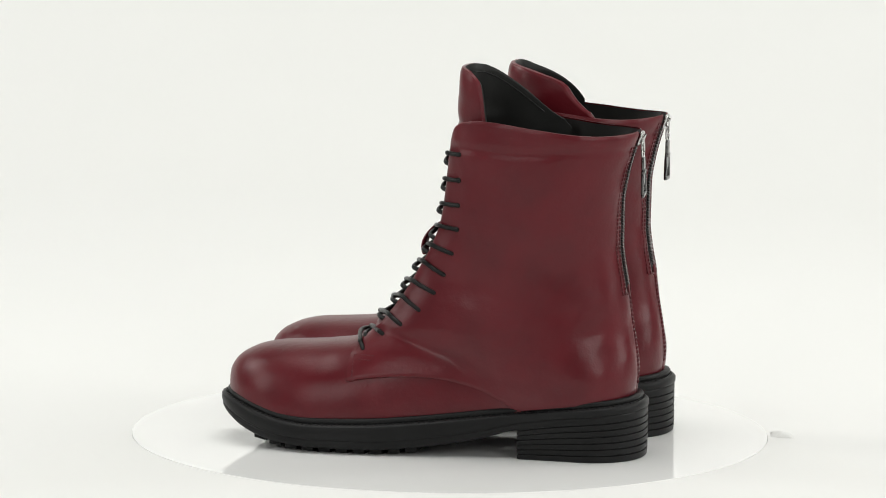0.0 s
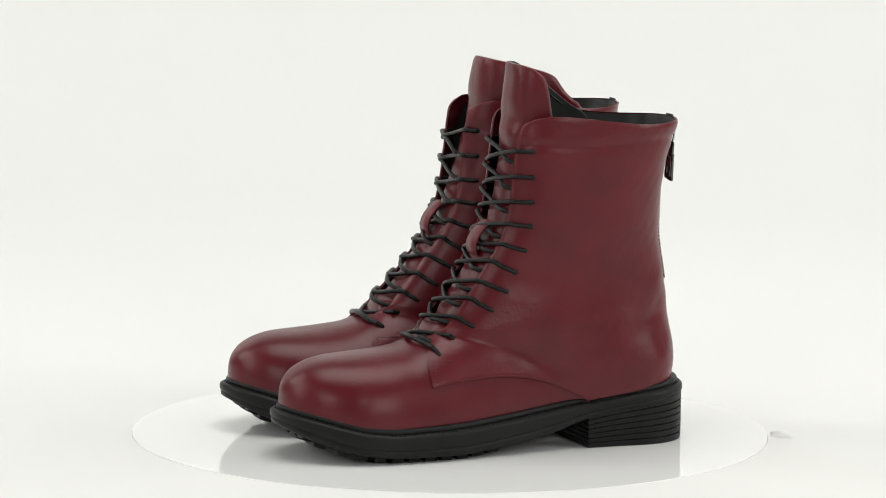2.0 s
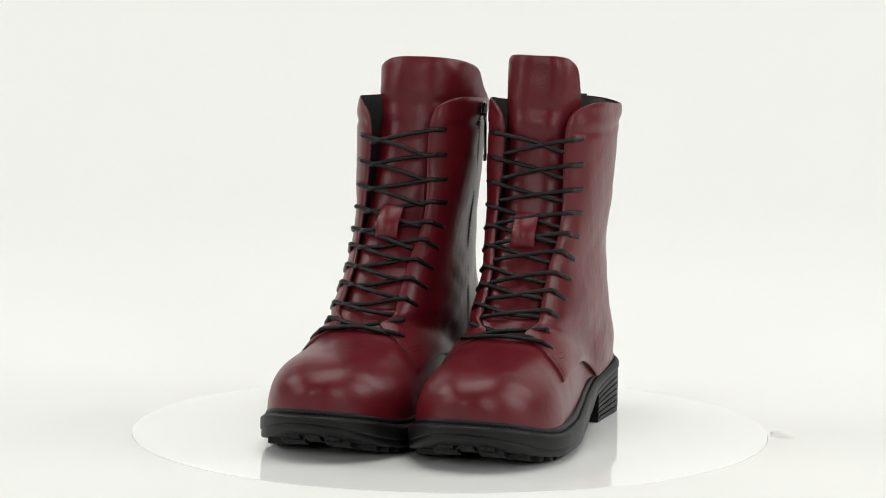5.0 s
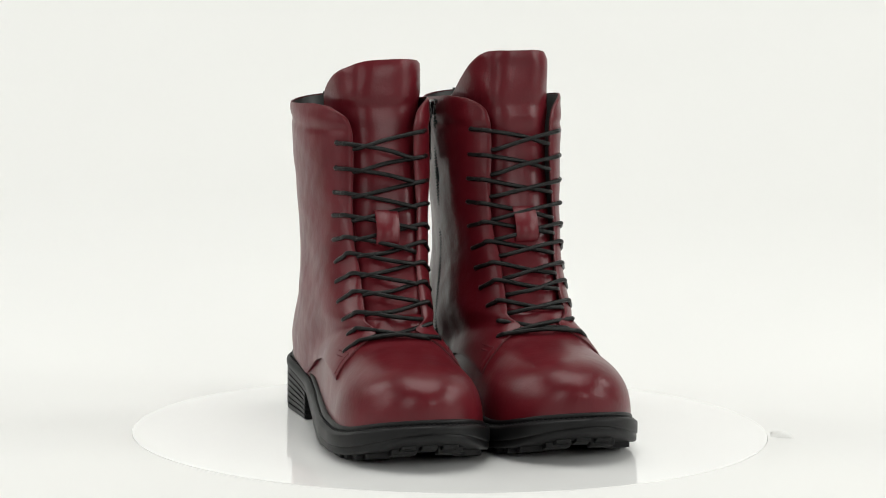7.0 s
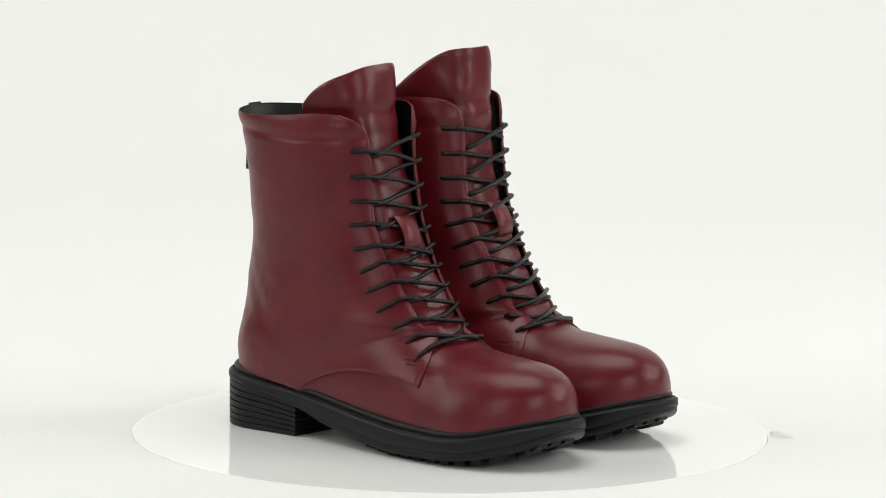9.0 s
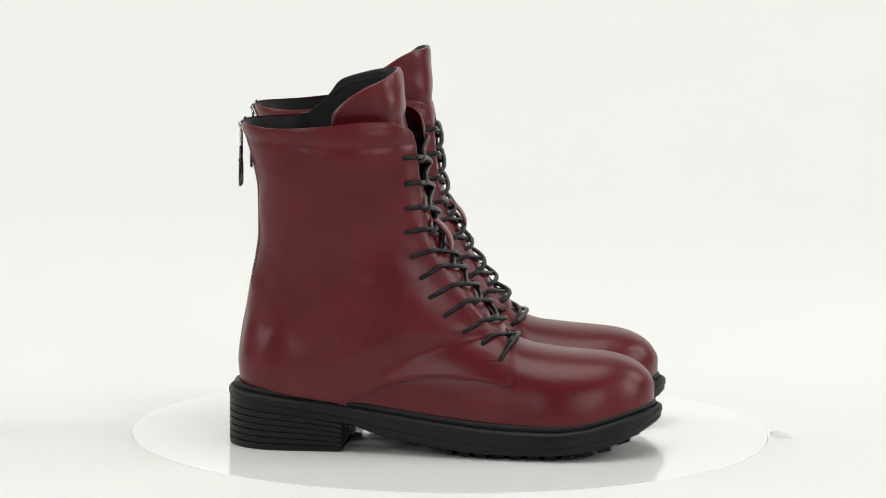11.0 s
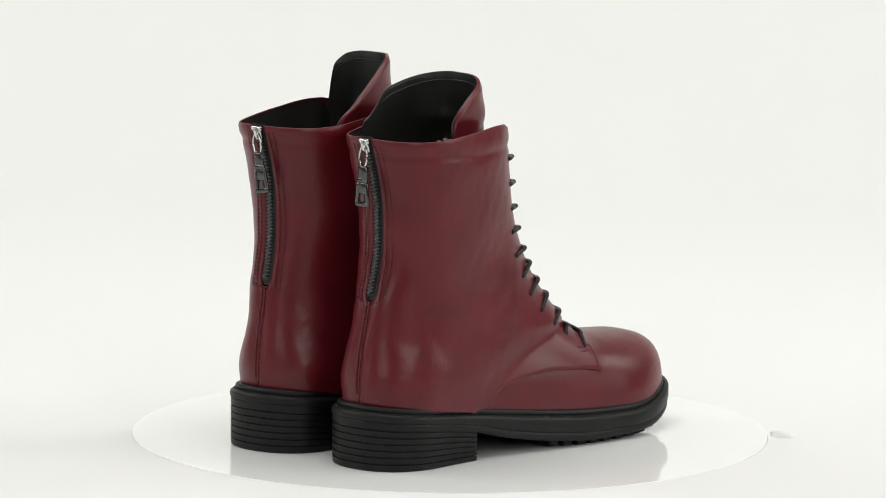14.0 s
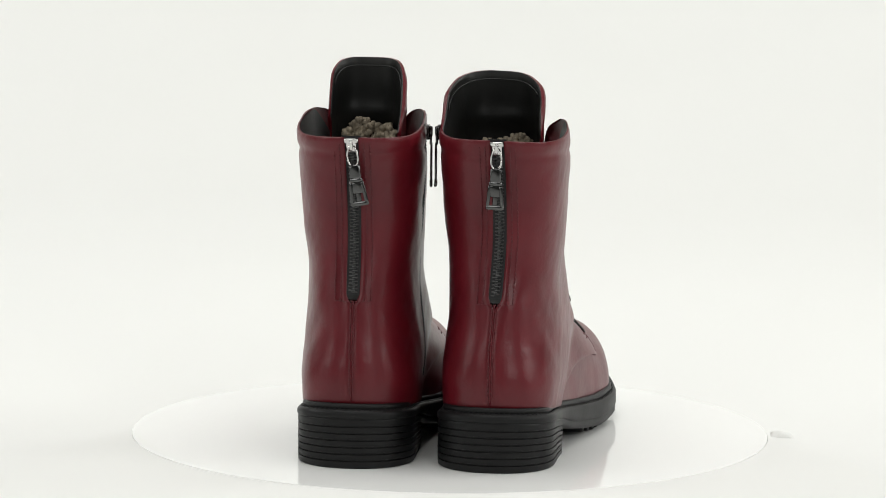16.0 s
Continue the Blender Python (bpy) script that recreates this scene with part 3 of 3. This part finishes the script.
        rows += [level(w - 0.022, 0.0), level(w - 0.012, 0.9), level(w + 0.012, 0.9), level(w + 0.022, 0.0)]
    rows.append(level(1.0, 0.0))
    h = Heap(side)
    h.grid(np.array(rows), True)
    h.done("heel", RUBBER, boot, "stacked-look grooved black rubber block heel", smooth=False)


# ---- zips and seams ----
def back_point(y, z, lift=0.0):
    z = np.asarray(z, float)
    y = np.asarray(y, float) + lean_at(z, 10.0)
    p = meet(np.stack(np.broadcast_arrays(np.full_like(z, AXIS), y, z), -1), np.array((-1.0, 0.0, 0.0)))
    return skin(p, lift)


def zip_parts(boot, side, place, low, high, frame_of, swing, long_pull):
    """A zip: tape, two rows of teeth, slider and hanging pull. place(y, z, lift) gives its surface."""
    zs = np.linspace(low, high, 60)
    h = Heap(side)
    h.grid(np.array([[place(y, z, -1.2 if abs(y) > 3 else -0.8) for y in (-6.2, -3, 0, 3, 6.2)] for z in zs]))
    name = "back_zip" if long_pull else "side_zip"
    tape = h.done(name, TAPE, boot, "black zip tape with dark metal teeth")
    h = Heap(side)
    for k, z in enumerate(np.arange(low + 2, high - 7, 1.15)):
        s = 1 if k % 2 else -1
        c = place(s * 0.9, z, 0.0)
        a, b, n = frame_of(c, z)
        h.box(c + n * (0.35 if long_pull else -0.35), a * 1.9, b * 0.4, n * (0.75 if long_pull else 0.3), 0.25)
    tagged(h.done("zip_teeth", TEETH if long_pull else TAPE, tape), kind="stuff")
    c = place(0.0, high - 5.5, 1.2)
    a, b, n = frame_of(c, high - 5.5)
    h = Heap(side)
    h.box(c - b * 0.5, a * 3.2, b * 4.4, n * 1.0, 0.3)
    h.box(c + b * 3.2, a * 4.4, b * 1.6, n * 1.1, 0.3)
    h.box(c + n * 1.8 + b * 0.5, a * 1.0, b * 3.4, n * 1.1, 0.3)
    h.done("zip_slider", CHROME if long_pull else STEEL, tape, "shiny gunmetal zip slider")
    n = np.array((n[0], n[1], 0.0))
    n /= np.linalg.norm(n)
    a = np.cross((0, 0, 1.0), n)
    down = np.array((0, 0, -1.0)) * math.cos(swing) + a * math.sin(swing)
    across = np.cross(down, n)
    top = c + n * 1.3 - b * 0.5
    h = Heap(side)
    if long_pull:
        ringl = [top + across * (3.4 * math.cos(t)) + down * (6.5 + 6.8 * math.sin(t)) + n * 0.4 for t in np.linspace(0, 2 * math.pi, 24)]
        h.tube(ringl, 0.75, 6)
        h.done("pull_ring", CHROME, tape)
        h = Heap(side)
        h.box(top + down * 17 + n * 0.5, across * 3.6, down * 4.8, n * 0.9, 0.25)
        h.box(top + down * 22 + n * 0.7, across * 4.2, down * 1.4, n * 1.2, 0.3)
        h.box(top + down * 27.0 + n * 0.5, across * 4.2, down * 3.8, n * 0.6, 0.25)
        h.done("zip_pull", STEEL, tape, "polished gunmetal zip pull hanging from the slider")
        h = Heap(side)
        for s in (-1, 1):
            h.box(top + down * 30.5 + across * (4.2 * s) + n * 0.5, across * 1.1, down * 7.8 + across * (0.7 * s), n * 0.9, 0.25)
        h.box(top + down * 37.5 + n * 0.5, across * 5.9, down * 1.4, n * 0.95, 0.25)
        h.box(top + down * 33 + n * 0.3, across * 1.6, down * 3.6, n * 0.4, 0.25)
    else:
        h.tube([top + across * (2.4 * math.cos(t)) + down * (3.5 + 4.0 * math.sin(t)) + n * 0.4 for t in np.linspace(0, 2 * math.pi, 20)], 0.7, 6)
        h.done("pull_ring", STEEL, tape)
        h = Heap(side)
        h.box(top + down * 20 + n * 0.9, across * 2.5, down * 13.5, n * 0.7, 0.3)
        h.box(top + down * 33 + n * 0.9, across * 3.1, down * 2.5, n * 0.9, 0.3)
    h.done("pull_frame" if long_pull else "zip_pull", STEEL, tape, "polished gunmetal end of the zip pull")
    return tape


def stitches(h, line, pitch=2.7, long=0.95, thick=0.42):
    line = np.array(line, float)
    s = np.concatenate([[0], np.cumsum(np.linalg.norm(np.diff(line, axis=0), axis=1))])
    nn = normals(line)
    for d in np.arange(pitch / 2, s[-1], pitch):
        p = np.array([np.interp(d, s, line[:, i]) for i in range(3)])
        q = np.array([np.interp(min(d + 0.5, s[-1]), s, line[:, i]) for i in range(3)]) - np.array([np.interp(max(d - 0.5, 0), s, line[:, i]) for i in range(3)])
        n = np.array([np.interp(d, s, nn[:, i]) for i in range(3)])
        q /= np.linalg.norm(q) + 1e-9
        w = np.cross(n, q)
        h.box(p + n * 0.62, q * long, w * thick, n * 0.35, 0.35)


def seams(boot, side):
    h = Heap(side)
    for y in (-11.5, -8.0, 8.0, 11.5):
        stitches(h, [back_point(y, z, 0.15) for z in np.linspace(108, 212, 50)])
    stitches(h, [back_point(y, 108, 0.15) for y in np.linspace(-11.5, 11.5, 12)])
    for y in (-1.3, 1.3):
        stitches(h, [back_point(y, z, 0.2) for z in np.linspace(48, 106, 22)], 2.8)
    for s in (1, -1):
        a = [beside(x, z, s) for x, z in zip(np.linspace(190.5, 190, 10), np.linspace(64, 50.5, 10))]
        stitches(h, a, 2.4)
        stitches(h, [beside(x, 64, s) for x in np.linspace(190, 177, 8)], 2.4)
        stitches(h, [beside(x, 61.2, s) for x in np.linspace(187.5, 177, 8)], 2.4)
    tagged(h.done("stitching", THREAD, boot, "burgundy thread stitching"), kind="stuff")
    h = Heap(side)
    h.tube([back_point(0.0, z, -0.35) for z in np.linspace(44, 108, 40)], 0.75, 8)
    h.done("back_seam", LEATHER, boot)


def ankle_boot(side):
    if side > 0:
        SHAFT.update(lean=2.4, twist=0.025, wide=1.01, back=-1.5, front=-2.0, rim=0.0)
    else:
        SHAFT.update(lean=-1.5, twist=-0.07, wide=1.025, back=0.2, front=1.7, rim=4.8)
    boot = new("ankle_boot")
    boot.empty_display_size = 0.05
    tagged(boot, "burgundy leather lace-up ankle boot with black sole on white turntable", "boot", "pair of boots")
    quarter(boot, side, 1, 3 + side)
    quarter(boot, side, -1, 9 + side)
    vamp(boot, side, 21 + side)
    tongue(boot, side)
    lining(boot, side)
    laces(boot, side)
    sole(boot, side)

    def back_frame(c, z):
        n = normals(np.array(c))
        a = np.array((0, 1.0, 0))
        b = np.cross(n, a)
        b = b if b[2] > 0 else -b
        return a, b / np.linalg.norm(b), n
    zip_parts(boot, side, lambda y, z, l: back_point(y, z, l), ZIP_END - 1, 216.5, back_frame, 0.16 if side > 0 else 0.02, True)

    def inner(y, z, l):
        x = 74 + y + (220 - z) * 0.05
        return skin(beside(x, z, -1), l + 0.75)

    def inner_frame(c, z):
        n = normals(np.array(c))
        a = np.array((1.0, 0, 0))
        a = a - n * (a @ n)
        a /= np.linalg.norm(a)
        b = np.cross(n, a)
        b = b if b[2] > 0 else -b
        return a, b, n
    zip_parts(boot, side, inner, 48.0, 217.5, inner_frame, 0.0, False)
    seams(boot, side)
    return boot


left_boot = ankle_boot(1)
right_boot = ankle_boot(-1)

# heel's back on the turntable: x, y, and the turn that points the toe away from the camera's facing line
LEFT_PLACE = pose(0.0503, 0.1440, 0, 0, 0, -90.4)
RIGHT_PLACE = pose(-0.0398, 0.1455, 0, 0, 0, -93.5)


def motions():
    times = [i * 0.25 for i in range(65)]
    for thing, place in ((disc, pose(0, 0, 0)), (left_boot, LEFT_PLACE), (right_boot, RIGHT_PLACE)):
        walk(thing, [(t, pose(0, 0, 0, 0, 0, TURN_RATE * (t - FACING)) @ place) for t in times])


motions()
